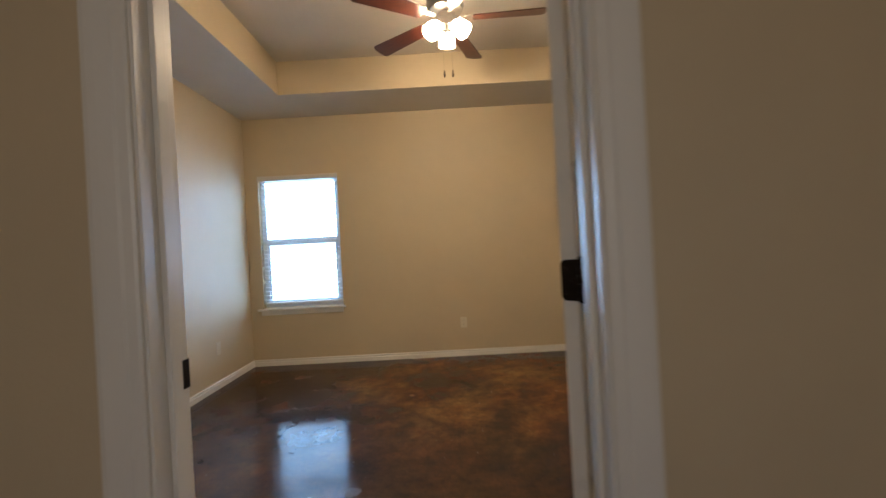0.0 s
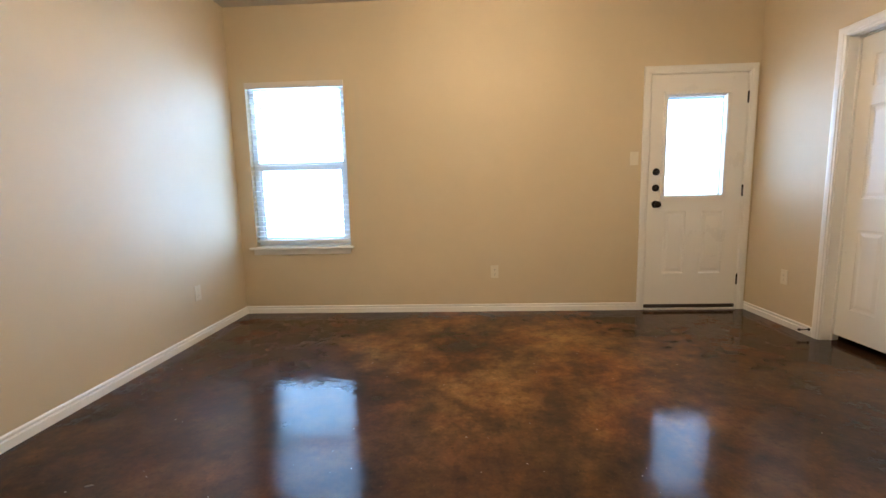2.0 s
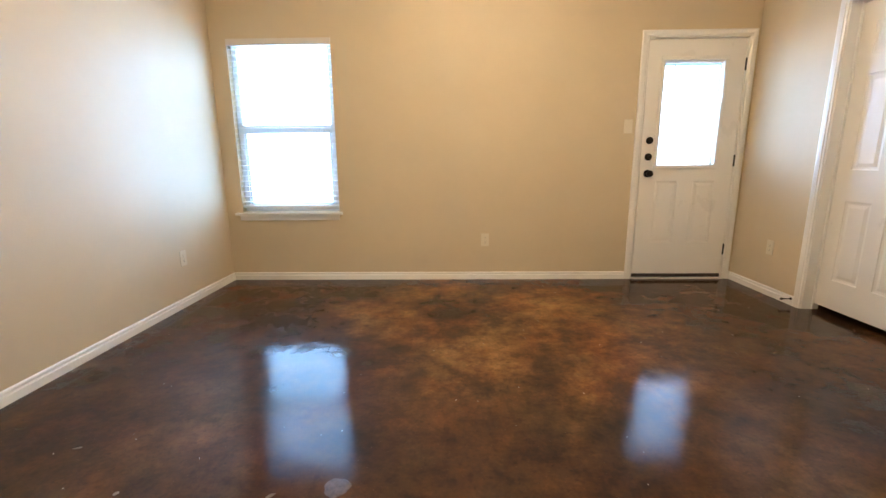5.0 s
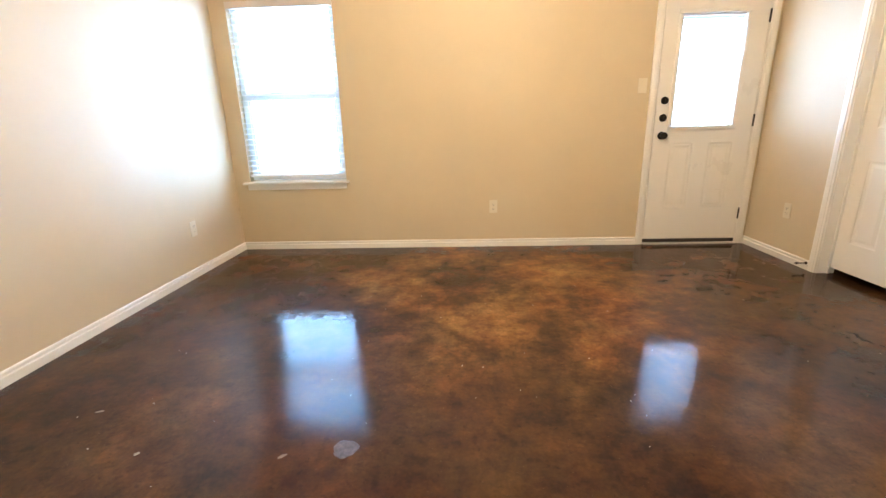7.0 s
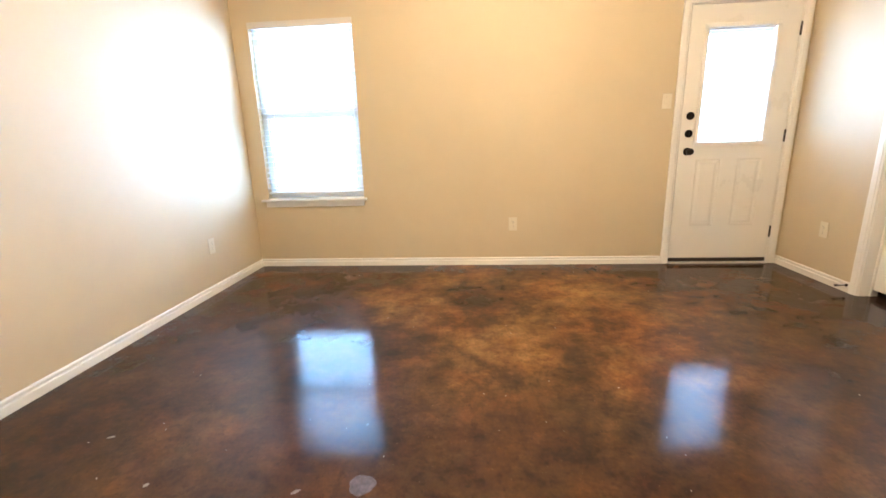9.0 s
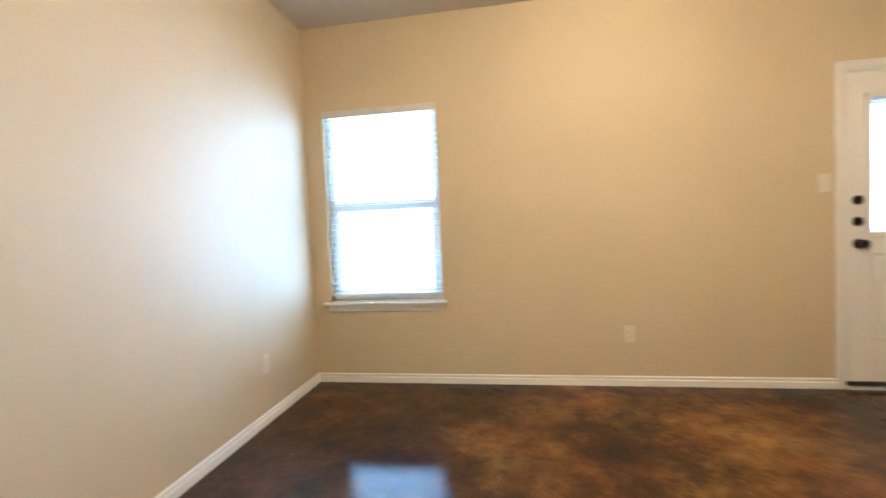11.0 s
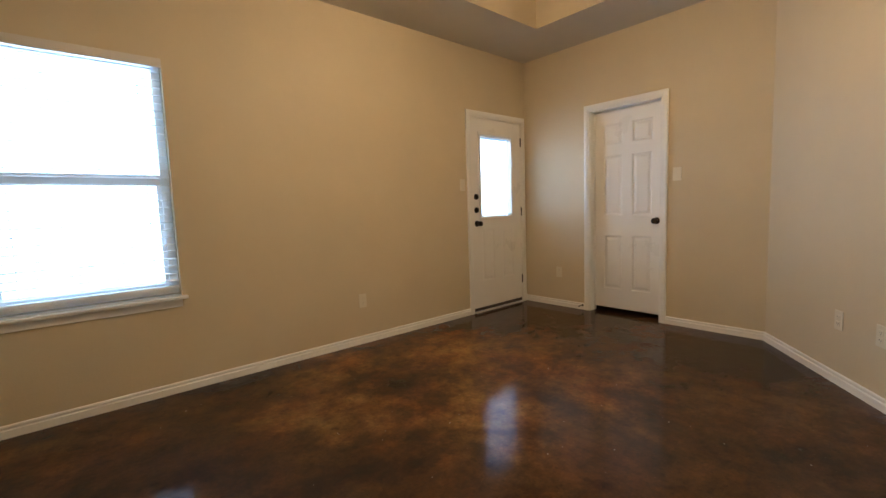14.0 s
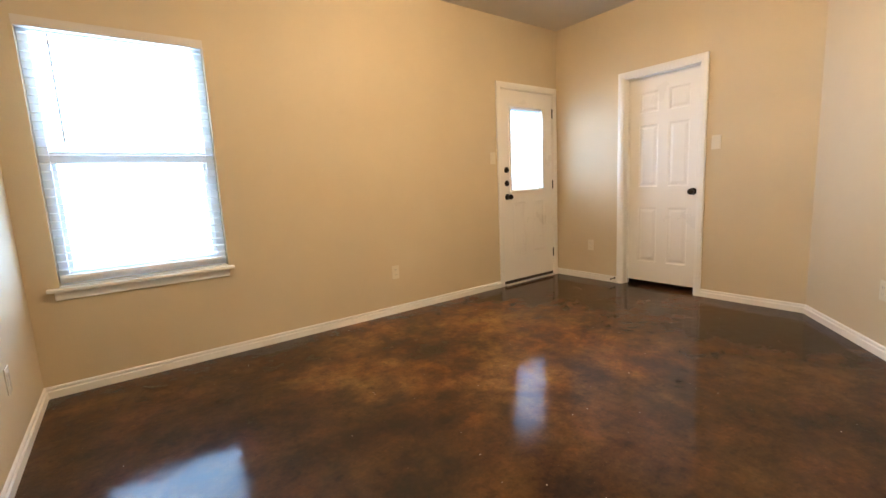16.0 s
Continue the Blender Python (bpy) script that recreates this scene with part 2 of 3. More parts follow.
# ---- walls ----
def wall(name, m, length, height, thick, holes=(), label="tan painted drywall with a light orange-peel texture"):
    """A wall along local x, its room face at y = 0 and its body towards +y; holes are (x0, x1, z0, z1)."""
    xs = sorted({0.0, length, *(h[0] for h in holes), *(h[1] for h in holes)})
    zs = sorted({0.0, height, *(h[2] for h in holes), *(h[3] for h in holes)})
    bm = bmesh.new()
    vert = {}

    def v(x, y, z):
        key = (round(x, 5), round(y, 5), round(z, 5))
        if key not in vert:
            vert[key] = bm.verts.new((x, y, z))
        return vert[key]

    def solid(i, j):
        if not (0 <= i < len(xs) - 1 and 0 <= j < len(zs) - 1):
            return False
        cx, cz = (xs[i] + xs[i + 1]) / 2, (zs[j] + zs[j + 1]) / 2
        return not any(h[0] < cx < h[1] and h[2] < cz < h[3] for h in holes)

    for i in range(len(xs) - 1):
        for j in range(len(zs) - 1):
            if not solid(i, j):
                continue
            a, b, c, d = xs[i], xs[i + 1], zs[j], zs[j + 1]
            bm.faces.new((v(a, 0, c), v(b, 0, c), v(b, 0, d), v(a, 0, d)))
            bm.faces.new((v(a, thick, d), v(b, thick, d), v(b, thick, c), v(a, thick, c)))
            if not solid(i - 1, j):
                bm.faces.new((v(a, thick, c), v(a, 0, c), v(a, 0, d), v(a, thick, d)))
            if not solid(i + 1, j):
                bm.faces.new((v(b, 0, c), v(b, thick, c), v(b, thick, d), v(b, 0, d)))
            if not solid(i, j - 1):
                bm.faces.new((v(a, 0, c), v(a, thick, c), v(b, thick, c), v(b, 0, c)))
            if not solid(i, j + 1):
                bm.faces.new((v(a, thick, d), v(a, 0, d), v(b, 0, d), v(b, thick, d)))
    return structure(name, bm, WALL, label, "wall", m)


WIN = (-2.046, -1.160, 0.630, 2.10)
D1 = (1.509, 2.315, 2.055)       # back door: clear jamb faces and head
D2 = (3.475, 4.165, 2.045)       # side door, along y
JT = 0.018                       # jamb thickness
H = 3.15
wall("wall_back", pose(LEFT, BACK, 0), RIGHT - LEFT, H, 0.14,
     [(WIN[0] - LEFT, WIN[1] - LEFT, WIN[2], WIN[3]), (D1[0] - JT - LEFT, D1[1] + JT - LEFT, 0.0, D1[2] + JT)])
wall("wall_left", pose(LEFT, FRONT_ROOM, 0, 0, 0, 90), BACK + 0.14 - FRONT_ROOM, H, 0.14)
wall("wall_right", pose(RIGHT, BACK + 0.14, 0, 0, 0, -90), BACK + 0.14 - DIAG_A[1], H, 0.12,
     [(5.14 - D2[1] - JT, 5.14 - D2[0] + JT, 0.0, D2[2] + JT)])
dx, dy = DIAG_B[0] - DIAG_A[0], DIAG_B[1] - DIAG_A[1]
wall("wall_slanting", pose(DIAG_A[0], DIAG_A[1], 0, 0, 0, math.degrees(math.atan2(dy, dx))), math.hypot(dx, dy), H, 0.115)
wall("wall_return", pose(DIAG_B[0], DIAG_B[1], 0, 0, 0, -90), DIAG_B[1] - FRONT_ROOM, H, 0.115)
wall("wall_front", pose(-2.325, FRONT_HALL, 0), 3.74, H, FRONT_ROOM - FRONT_HALL,
     [(JL - JT + 2.325, JR + JT + 2.325, 0.0, 2.045 + JT)])
wall("wall_hall_left", pose(-1.15, -1.6, 0, 0, 0, 90), FRONT_HALL + 1.6, H, 0.115)
wall("wall_hall_right", pose(1.15, FRONT_HALL, 0, 0, 0, -90), FRONT_HALL + 1.6, H, 0.115)
# unseen end of the hall; its opening is added for the fill lamp
wall("wall_hall_end", pose(1.265, -1.6, 0, 0, 0, 180), 2.53, H, 0.14, [(0.815, 1.715, 0.95, 1.95)])
# unseen box added behind door_2 to keep daylight out of its bottom gap
wall("wall_unseen_end", pose(3.5, 4.6, 0, 0, 0, -90), 1.6, H, 0.1)
wall("wall_unseen_side", pose(2.52, 4.6, 0), 1.08, H, 0.1)
wall("wall_unseen_near", pose(3.6, 3.0, 0, 0, 0, 180), 1.08, H, 0.1)

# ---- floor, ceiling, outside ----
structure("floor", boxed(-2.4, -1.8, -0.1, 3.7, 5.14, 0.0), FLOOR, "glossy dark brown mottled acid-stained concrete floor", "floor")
# unseen lid added so that no sky leaks past the one-sided ceiling
structure("roof", boxed(-2.6, -1.9, 3.154, 3.8, 5.35, 3.3), SOFFIT_WOOD, "plain unseen roof slab added to keep sky light out", "roof")
structure("ground", boxed(-300, -300, -0.6, 300, 300, -0.15), CONCRETE, "pale sunlit concrete ground outside", "ground")


def ceiling_mesh():
    bm = bmesh.new()
    ux, uy = -dx / math.hypot(dx, dy), -dy / math.hypot(dx, dy)
    ox, oy = DIAG_A[0] - 0.3 * uy, DIAG_A[1] + 0.3 * ux      # slanting side of the tray
    cut_y = oy + (TX1 - ox) * uy / ux
    cut_x = ox + (TY0 - oy) * ux / uy
    inner = [(TX0, TY0), (cut_x, TY0), (TX1, cut_y), (TX1, TY1), (TX0, TY1)]
    outer = [(LEFT - 0.1, FRONT_HALL + 0.03), (RIGHT + 0.1, FRONT_HALL + 0.03), (RIGHT + 0.1, BACK + 0.1), (LEFT - 0.1, BACK + 0.1)]
    vi = [bm.verts.new((x, y, SOFFIT)) for x, y in inner]
    vo = [bm.verts.new((x, y, SOFFIT)) for x, y in outer]
    es = [bm.edges.new((vi[i], vi[(i + 1) % len(vi)])) for i in range(len(vi))]
    eo = [bm.edges.new((vo[i], vo[(i + 1) % len(vo)])) for i in range(len(vo))]
    bmesh.ops.triangle_fill(bm, edges=es + eo, use_beauty=True)
    vt = [bm.verts.new((x, y, TRAY)) for x, y in inner]
    for i in range(len(vi)):
        j = (i + 1) % len(vi)
        bm.faces.new((vi[i], vi[j], vt[j], vt[i])).material_index = 1
    bm.faces.new(vt)
    return bm


structure("ceiling", ceiling_mesh(), [CEIL, WALL], "off-white tray ceiling with a tan stepped rim", "ceiling")
structure("ceiling_hall", boxed(-1.3, -1.7, SOFFIT, 1.3, FRONT_HALL + 0.02, SOFFIT + 0.02), CEIL, "off-white flat hall ceiling", "ceiling")
# unseen lid added to close the light-blocking box behind door_2
structure("ceiling_unseen", boxed(2.45, 2.9, SOFFIT, 3.6, 4.7, SOFFIT + 0.02), CEIL, "off-white unseen lid added over the box behind door_2", "ceiling")
structure("eave", boxed(-2.6, 5.145, 2.62, 3.8, 7.4, 2.72), SOFFIT_WOOD, "painted porch eave above the back door", "eave")


def skirting(name, line, label="white painted stepped wooden baseboard"):
    """A baseboard along a line of floor points, with the room on its left hand."""
    prof = [(0.0, 0.0), (0.016, 0.0), (0.016, 0.040), (0.0145, 0.0425), (0.0065, 0.0455), (0.006, 0.0505), (0.0105, 0.053), (0.0115, 0.057), (0.0105, 0.064), (0.006, 0.068), (0.0, 0.069)]
    pts = [Vector(p) for p in line]
    bm = bmesh.new()
    rings = []
    for i, p in enumerate(pts):
        dirs = [(pts[k + 1] - pts[k]).normalized() for k in (i - 1, i) if 0 <= k < len(pts) - 1]
        norms = [Vector((-d.y, d.x)) for d in dirs]
        n = sum(norms, Vector((0, 0))).normalized()
        n /= max(0.3, n.dot(norms[0]))
        rings.append([bm.verts.new((p.x + n.x * d, p.y + n.y * d, z)) for d, z in prof])
    for a, b in zip(rings, rings[1:]):
        for i in range(len(prof)):
            j = (i + 1) % len(prof)
            bm.faces.new((a[i], b[i], b[j], a[j]))
    bm.faces.new(rings[0])
    bm.faces.new(rings[-1][::-1])
    return structure(name, bm, TRIM, label, "baseboard")


CW = 0.060                       # casing width
skirting("baseboard", [(DIAG_B[0], FRONT_ROOM), DIAG_B, DIAG_A, (RIGHT, D2[0] - 0.006 - CW)])
skirting("baseboard", [(RIGHT, D2[1] + 0.006 + CW), (RIGHT, BACK), (D1[1] + 0.006 + CW, BACK)])
skirting("baseboard", [(D1[0] - 0.006 - CW, BACK), (LEFT, BACK), (LEFT, FRONT_ROOM), (JL - 0.006 - CW, FRONT_ROOM)])
skirting("baseboard", [(JR + 0.006 + CW, FRONT_ROOM), (DIAG_B[0] - 0.015, FRONT_ROOM)])


# ---- doors ----
def casing_piece(x0, x1, top, side, y=0.0, out=-1.0, wide=0.060):
    """One piece of a door's casing, mitred: side 'l', 'r' or 't'. It stands proud of the wall face at y, towards out."""
    prof = [(0.0, 0.0), (0.0, 0.008), (0.004, 0.011), (0.016, 0.0125), (0.020, 0.016), (0.040, 0.0175), (0.052, 0.017), (0.060, 0.014), (0.060, 0.0)]
    prof = [(w * wide / 0.060, d) for w, d in prof]
    bm = bmesh.new()
    ends = []
    for w, d in prof:
        yy = y + out * d
        l0, l1, r1, r0 = (x0 - w, yy, 0.0), (x0 - w, yy, top + w), (x1 + w, yy, top + w), (x1 + w, yy, 0.0)
        ends.append({'l': (l0, l1), 't': (l1, r1), 'r': (r1, r0)}[side])
    a = [bm.verts.new(p) for p, _ in ends]
    b = [bm.verts.new(q) for _, q in ends]
    n = len(prof)
    for i in range(n):
        j = (i + 1) % n
        bm.faces.new((a[i], b[i], b[j], a[j]))
    bm.faces.new(a)
    bm.faces.new(b[::-1])
    return bm


def leaf_mesh(w, h, t, panels, hole=None):
    """A moulded door leaf from x = 0 to w, y = 0 to t, with raised panels on both faces and an opening for a pane."""
    rects = list(panels) + ([hole] if hole else [])
    xs = sorted({0.0, w, *(r[0] for r in rects), *(r[1] for r in rects)})
    zs = sorted({0.0, h, *(r[2] for r in rects), *(r[3] for r in rects)})
    bm = bmesh.new()

    def quad(*p):
        bm.faces.new([bm.verts.new(q) for q in p])

    for y, s in ((0.0, 1.0), (t, -1.0)):
        for i in range(len(xs) - 1):
            for j in range(len(zs) - 1):
                a, b, c, d = xs[i], xs[i + 1], zs[j], zs[j + 1]
                cx, cz = (a + b) / 2, (c + d) / 2
                if any(r[0] < cx < r[1] and r[2] < cz < r[3] for r in rects):
                    continue
                quad((a, y, c), (b, y, c), (b, y, d), (a, y, d))
        for a, b, c, d in panels:
            loops = [(0.0, 0.0), (0.005, 0.0045), (0.014, 0.0063), (0.020, 0.0069), (0.042, 0.0014)]
            for (i0, d0), (i1, d1) in zip(loops, loops[1:]):
                p = [(a + i0, y + s * d0, c + i0), (b - i0, y + s * d0, c + i0), (b - i0, y + s * d0, d - i0), (a + i0, y + s * d0, d - i0)]
                q = [(a + i1, y + s * d1, c + i1), (b - i1, y + s * d1, c + i1), (b - i1, y + s * d1, d - i1), (a + i1, y + s * d1, d - i1)]
                for k in range(4):
                    quad(p[k], p[(k + 1) % 4], q[(k + 1) % 4], q[k])
            i1, d1 = loops[-1]
            quad((a + i1, y + s * d1, c + i1), (b - i1, y + s * d1, c + i1), (b - i1, y + s * d1, d - i1), (a + i1, y + s * d1, d - i1))
    for a, b, c, d in ([hole] if hole else []) + [(0.0, w, 0.0, h)]:
        p = [(a, c), (b, c), (b, d), (a, d)]
        for k in range(4):
            (x0, z0), (x1, z1) = p[k], p[(k + 1) % 4]
            quad((x0, 0, z0), (x1, 0, z1), (x1, t, z1), (x0, t, z0))
    bmesh.ops.remove_doubles(bm, verts=bm.verts, dist=0.0002)
    return bm


def knob_mesh(x, y, z, out):
    """A round door knob with its rose, standing out along y."""
    m = pose(x, y, z, 90 if out < 0 else -90)
    return turned([(0.032, 0.0), (0.032, 0.004), (0.028, 0.008), (0.013, 0.010), (0.0115, 0.032), (0.018, 0.038), (0.0265, 0.046), (0.0285, 0.056), (0.025, 0.066), (0.014, 0.071), (0.004, 0.072)], m, 28)


def six_panels(w):
    s, c = 0.105, 0.10
    a, b = (s, (w - c) / 2), ((w + c) / 2, w - s)
    return [(*col, *row) for row in ((0.20, 0.745), (0.95, 1.545), (1.66, 1.855)) for col in (a, b)]


def frame_parts(door, w, h, y0, y1, stop_y):
    """Jambs, head and stops of a door frame whose clear width runs from x = 0 to w."""
    part("jamb", boxed(-JT, y0, 0, 0, y1, h + JT, bevel=0.0015), TRIM, door)
    part("jamb", boxed(w, y0, 0, w + JT, y1, h + JT, bevel=0.0015), TRIM, door)
    part("head_jamb", boxed(0.0, y0, h, w, y1, h + JT, bevel=0.0015), TRIM, door)
    a, b = stop_y
    part("door_stop_strip", boxed(0.0, a, 0, 0.011, b, h - 0.011, bevel=0.002), TRIM, door)
    part("door_stop_strip", boxed(w - 0.011, a, 0, w, b, h - 0.011, bevel=0.002), TRIM, door)
    part("door_stop_strip", boxed(0.0, a, h - 0.011, w, b, h, bevel=0.002), TRIM, door)


def casings(door, w, h, y, out, wide=0.060):
    for side in "ltr":
        part("casing", casing_piece(-0.006, w + 0.006, h + 0.006, side, y, out, wide), TRIM, door)


def hinge_knuckle(x, y, z):
    m = pose(x, y, z - 0.0445)
    bm = bmesh.new()
    for k in range(5):
        lathe(bm, [(0.0062, k * 0.018), (0.0068, k * 0.018 + 0.001), (0.0068, k * 0.018 + 0.016), (0.0062, k * 0.018 + 0.017)], m, 12)
    lathe(bm, [(0.003, -0.005), (0.0055, -0.003), (0.0055, 0.0)], m, 12)
    lathe(bm, [(0.0055, 0.089), (0.0055, 0.092), (0.003, 0.095)], m, 12)
    return bm


def rounded_plate(x0, x1, y0, y1, z0, z1, radius, far):
    """A thin plate in the y-z plane whose two corners on one side (far: towards y1) are rounded."""
    pts = []
    def arc(cy, cz, a0):
        for i in range(6):
            a = radians(a0 + 18 * i)
            pts.append((cy + radius * math.cos(a), cz + radius * math.sin(a)))
    if far:
        pts += [(y0, z1), (y0, z0)]
        arc(y1 - radius, z0 + radius, -90)
        arc(y1 - radius, z1 - radius, 0)
    else:
        pts += [(y1, z0), (y1, z1)]
        arc(y0 + radius, z1 - radius, 90)
        arc(y0 + radius, z0 + radius, 180)
    bm = bmesh.new()
    a = [bm.verts.new((x0, y, z)) for y, z in pts]
    b = [bm.verts.new((x1, y, z)) for y, z in pts]
    bm.faces.new(a)
    bm.faces.new(b[::-1])
    for i in range(len(pts)):
        j = (i + 1) % len(pts)
        bm.faces.new((a[i], a[j], b[j], b[i]))
    return bm


# back door with a half pane; local x from the clear jamb face, y = 0 at the wall's room face
w1 = D1[1] - D1[0]
door = thing("door_1", pose(D1[0], BACK, 0), "white closed exterior door with a half pane and enclosed blinds", "door", "", "structure")
frame_parts(door, w1, D1[2], 0.0, 0.14, (0.048, 0.062))
casings(door, w1, D1[2], 0.0, -1.0)
part("threshold", boxed(0.0, -0.030, 0.0, w1, 0.14, 0.014, bevel=0.004), ALUM, door, "grey metal threshold")
PZ = 0.048
leaf = part("door_leaf", leaf_mesh(w1 - 0.006, D1[2] - 0.004 - PZ, 0.044,
            [(0.145, 0.335, 0.285, 0.840), (0.468, 0.660, 0.285, 0.840)], (0.125, 0.645, 0.965, 1.850)), DOOR, door)
leaf.matrix_basis = pose(0.003, 0.002, PZ)
part("door_sweep", boxed(0.003, 0.001, 0.0145, w1 - 0.003, 0.044, 0.047, bevel=0.003), SWEEP, door, "dark rubber sweep")


def ring_frame(bm, a, b, c, d, width, y0, y1, bevel=0.004):
    """Four bars round an opening, wholly outside it by width."""
    box(bm, a - width, y0, c - width, b + width, y1, c, bevel)
    box(bm, a - width, y0, d, b + width, y1, d + width, bevel)
    box(bm, a - width, y0, c + 0.0005, a, y1, d - 0.0005, bevel)
    box(bm, b, y0, c + 0.0005, b + width, y1, d - 0.0005, bevel)
    return bm


lite = part("glass_frame", ring_frame(bmesh.new(), 0.140, 0.630, 0.980, 1.835, 0.034, -0.012, 0.054, 0.006), TRIM, leaf, "white moulded frame")
pane = part("glass_pane", boxed(0.1405, 0.036, 0.981, 0.6295, 0.040, 1.834), GLASS, leaf, "clear glass")
pane.visible_shadow = False
part("blind_headrail", boxed(0.142, 0.010, 1.818, 0.628, 0.028, 1.833, bevel=0.002), VINYL, leaf)
part("blind_bottom_rail", boxed(0.146, 0.012, 0.986, 0.624, 0.026, 0.996, bevel=0.002), VINYL, leaf)
bm = bmesh.new()
for k in range(56):
    z = 1.006 + k * 0.0144
    box(bm, 0.146, 0.0125, z, 0.624, 0.0255, z + 0.0006)
slats = part("blind_slats", bm, SLAT, leaf, "thin white horizontal slats between panes")
tagged(slats, kind="stuff")
for x in (0.232, 0.540):
    part("blind_tape", boxed(x - 0.004, 0.010, 0.99, x + 0.004, 0.0112, 1.81), SLAT, leaf)
part("blind_slider", boxed(0.632, -0.016, 1.50, 0.642, -0.0125, 1.75, bevel=0.001), VINYL, leaf)
part("slider_knob", boxed(0.629, -0.026, 1.535, 0.645, -0.0165, 1.575, bevel=0.003), VINYL, leaf)
for z in (1.237, 1.098):
    part("deadbolt", turned([(0.031, 0.0), (0.031, 0.006), (0.027, 0.012), (0.024, 0.013), (0.006, 0.0135)], pose(0.063, 0.0, z - PZ, 90), 28), BRONZE, leaf, "dark bronze round deadbolt", True)
    part("thumb_turn", boxed(0.059, -0.034, z - PZ - 0.014, 0.067, -0.0136, z - PZ + 0.014, bevel=0.003), BRONZE, leaf)
part("knob", knob_mesh(0.066, 0.0, 0.955 - PZ, -1), BRONZE, leaf, "dark bronze round knob", True)
for z in (1.848, 1.061, 0.275):
    part("hinge", hinge_knuckle(w1 - 0.001, -0.005, z), BRONZE, door, "dark bronze hinge", True)
part("strike_plate", boxed(-0.0012, 0.006, 1.06, 0.0, 0.040, 1.14), BRONZE, door)

# closed six-panel door in the side wall; it sits deep in its frame
w2 = D2[1] - D2[0]
door = thing("door_2", pose(RIGHT, D2[1], 0, 0, 0, -90), "white closed six-panel interior door with a dark knob", "door", "", "structure")
frame_parts(door, w2, D2[2], 0.0, 0.12, (0.066, 0.080))
casings(door, w2, D2[2], 0.0, -1.0)
leaf = part("door_leaf", leaf_mesh(w2 - 0.006, 1.985, 0.035, six_panels(w2 - 0.006)), DOOR, door)
leaf.matrix_basis = pose(0.003, 0.081, 0.048)
part("knob", knob_mesh(w2 - 0.006 - 0.058, 0.0, 0.945 - 0.048, -1), BRONZE, leaf, "dark bronze round knob", True)

# entry: frame in the front wall and its leaf standing open into the room
w3 = JR - JL
door = thing("door_3", pose(JL, FRONT_HALL, 0), "white open six-panel interior door in a white cased opening", "door", "", "structure")
frame_parts(door, w3, 2.045, 0.0, FRONT_ROOM - FRONT_HALL, (0.045, 0.079))
casings(door, w3, 2.045, 0.0, -1.0, 0.082)
casings(door, w3, 2.045, FRONT_ROOM - FRONT_HALL, 1.0)
part("strike_plate", boxed(0.0, 0.082, 0.930, 0.0016, 0.1165, 0.990, bevel=0.0005), BRONZE, door, "dark bronze strike plate")
OPEN = 124.0
pin = Vector((w3 - 0.002, FRONT_ROOM - FRONT_HALL + 0.005, 0.0))
swing = Matrix.Translation(pin) @ Matrix.Rotation(radians(-OPEN), 4, 'Z') @ Matrix.Translation(-pin)
leaf = part("door_leaf", leaf_mesh(w3 - 0.006, 2.0, 0.035, six_panels(w3 - 0.006)), DOOR, door)
leaf.matrix_basis = swing @ pose(0.003, FRONT_ROOM - FRONT_HALL - 0.036, 0.035)
for y, out in ((0.0, -1), (0.035, 1)):
    part("knob", knob_mesh(0.062, y, 0.93 - 0.035, out), BRONZE, leaf, "dark bronze round knob", True)
part("latch_plate", boxed(-0.0012, 0.006, 0.87, 0.0003, 0.030, 0.925), BRONZE, leaf)
for z in (1.83, 1.11, 0.31):
    part("hinge", hinge_knuckle(pin.x, pin.y, z), BRONZE, door, "dark bronze hinge", True)
    part("hinge_leaf", rounded_plate(w3 - 0.0022, w3 + 0.0002, pin.y - 0.040, pin.y - 0.001, z - 0.0445, z + 0.0445, 0.012, False), BRONZE, door, "dark bronze hinge leaf")
    h = part("hinge_leaf", rounded_plate(w3 - 0.0065, w3 - 0.0035, -0.001, 0.037, z - 0.035 - 0.0445, z - 0.035 + 0.0445, 0.012, False), BRONZE, leaf, "dark bronze hinge leaf")
    h.matrix_basis = pose(-0.0001, 0.0, 0.0)
    for q, y in ((-0.026, 0.012), (0.0, 0.024), (0.026, 0.012)):
        part("screw", turned([(0.0042, 0.0), (0.0036, 0.0012), (0.001, 0.0006)], pose(w3 - 0.0035, y, z - 0.035 + q, 0, 90), 12), BRONZE, h, "", True)

# ---- window with its blind ----
wx, wz0, wz1 = WIN[1] - WIN[0], WIN[2], WIN[3]
win = thing("window_1", pose(WIN[0], BACK, 0), "white vinyl single-hung window in a drywall recess", "window", "", "structure")
part("window_frame", ring_frame(bmesh.new(), 0.050, wx - 0.050, wz0 + 0.060, wz1 - 0.054, 0.048, 0.060, 0.114, 0.003), VINYL, win)
part("meeting_rail", boxed(0.052, 0.0545, 1.338, wx - 0.052, 0.094, 1.402, bevel=0.003), VINYL, win, "white vinyl meeting rail")
part("lower_sash", ring_frame(bmesh.new(), 0.074, wx - 0.074, wz0 + 0.084, 1.337, 0.022, 0.062, 0.084, 0.003), VINYL, win)
for z0, z1, y in ((wz0 + 0.065, 1.337, 0.085), (1.403, wz1 - 0.059, 0.096)):
    g = part("glass_pane", boxed(0.054, y, z0, wx - 0.054, y + 0.004, z1), GLASS, win, "clear glass")
    g.visible_shadow = False
part("window_sill", boxed(-0.055, -0.048, wz0 - 0.019, wx + 0.03, 0.0, wz0 + 0.001, bevel=0.005), TRIM, win, "white painted wooden stool")
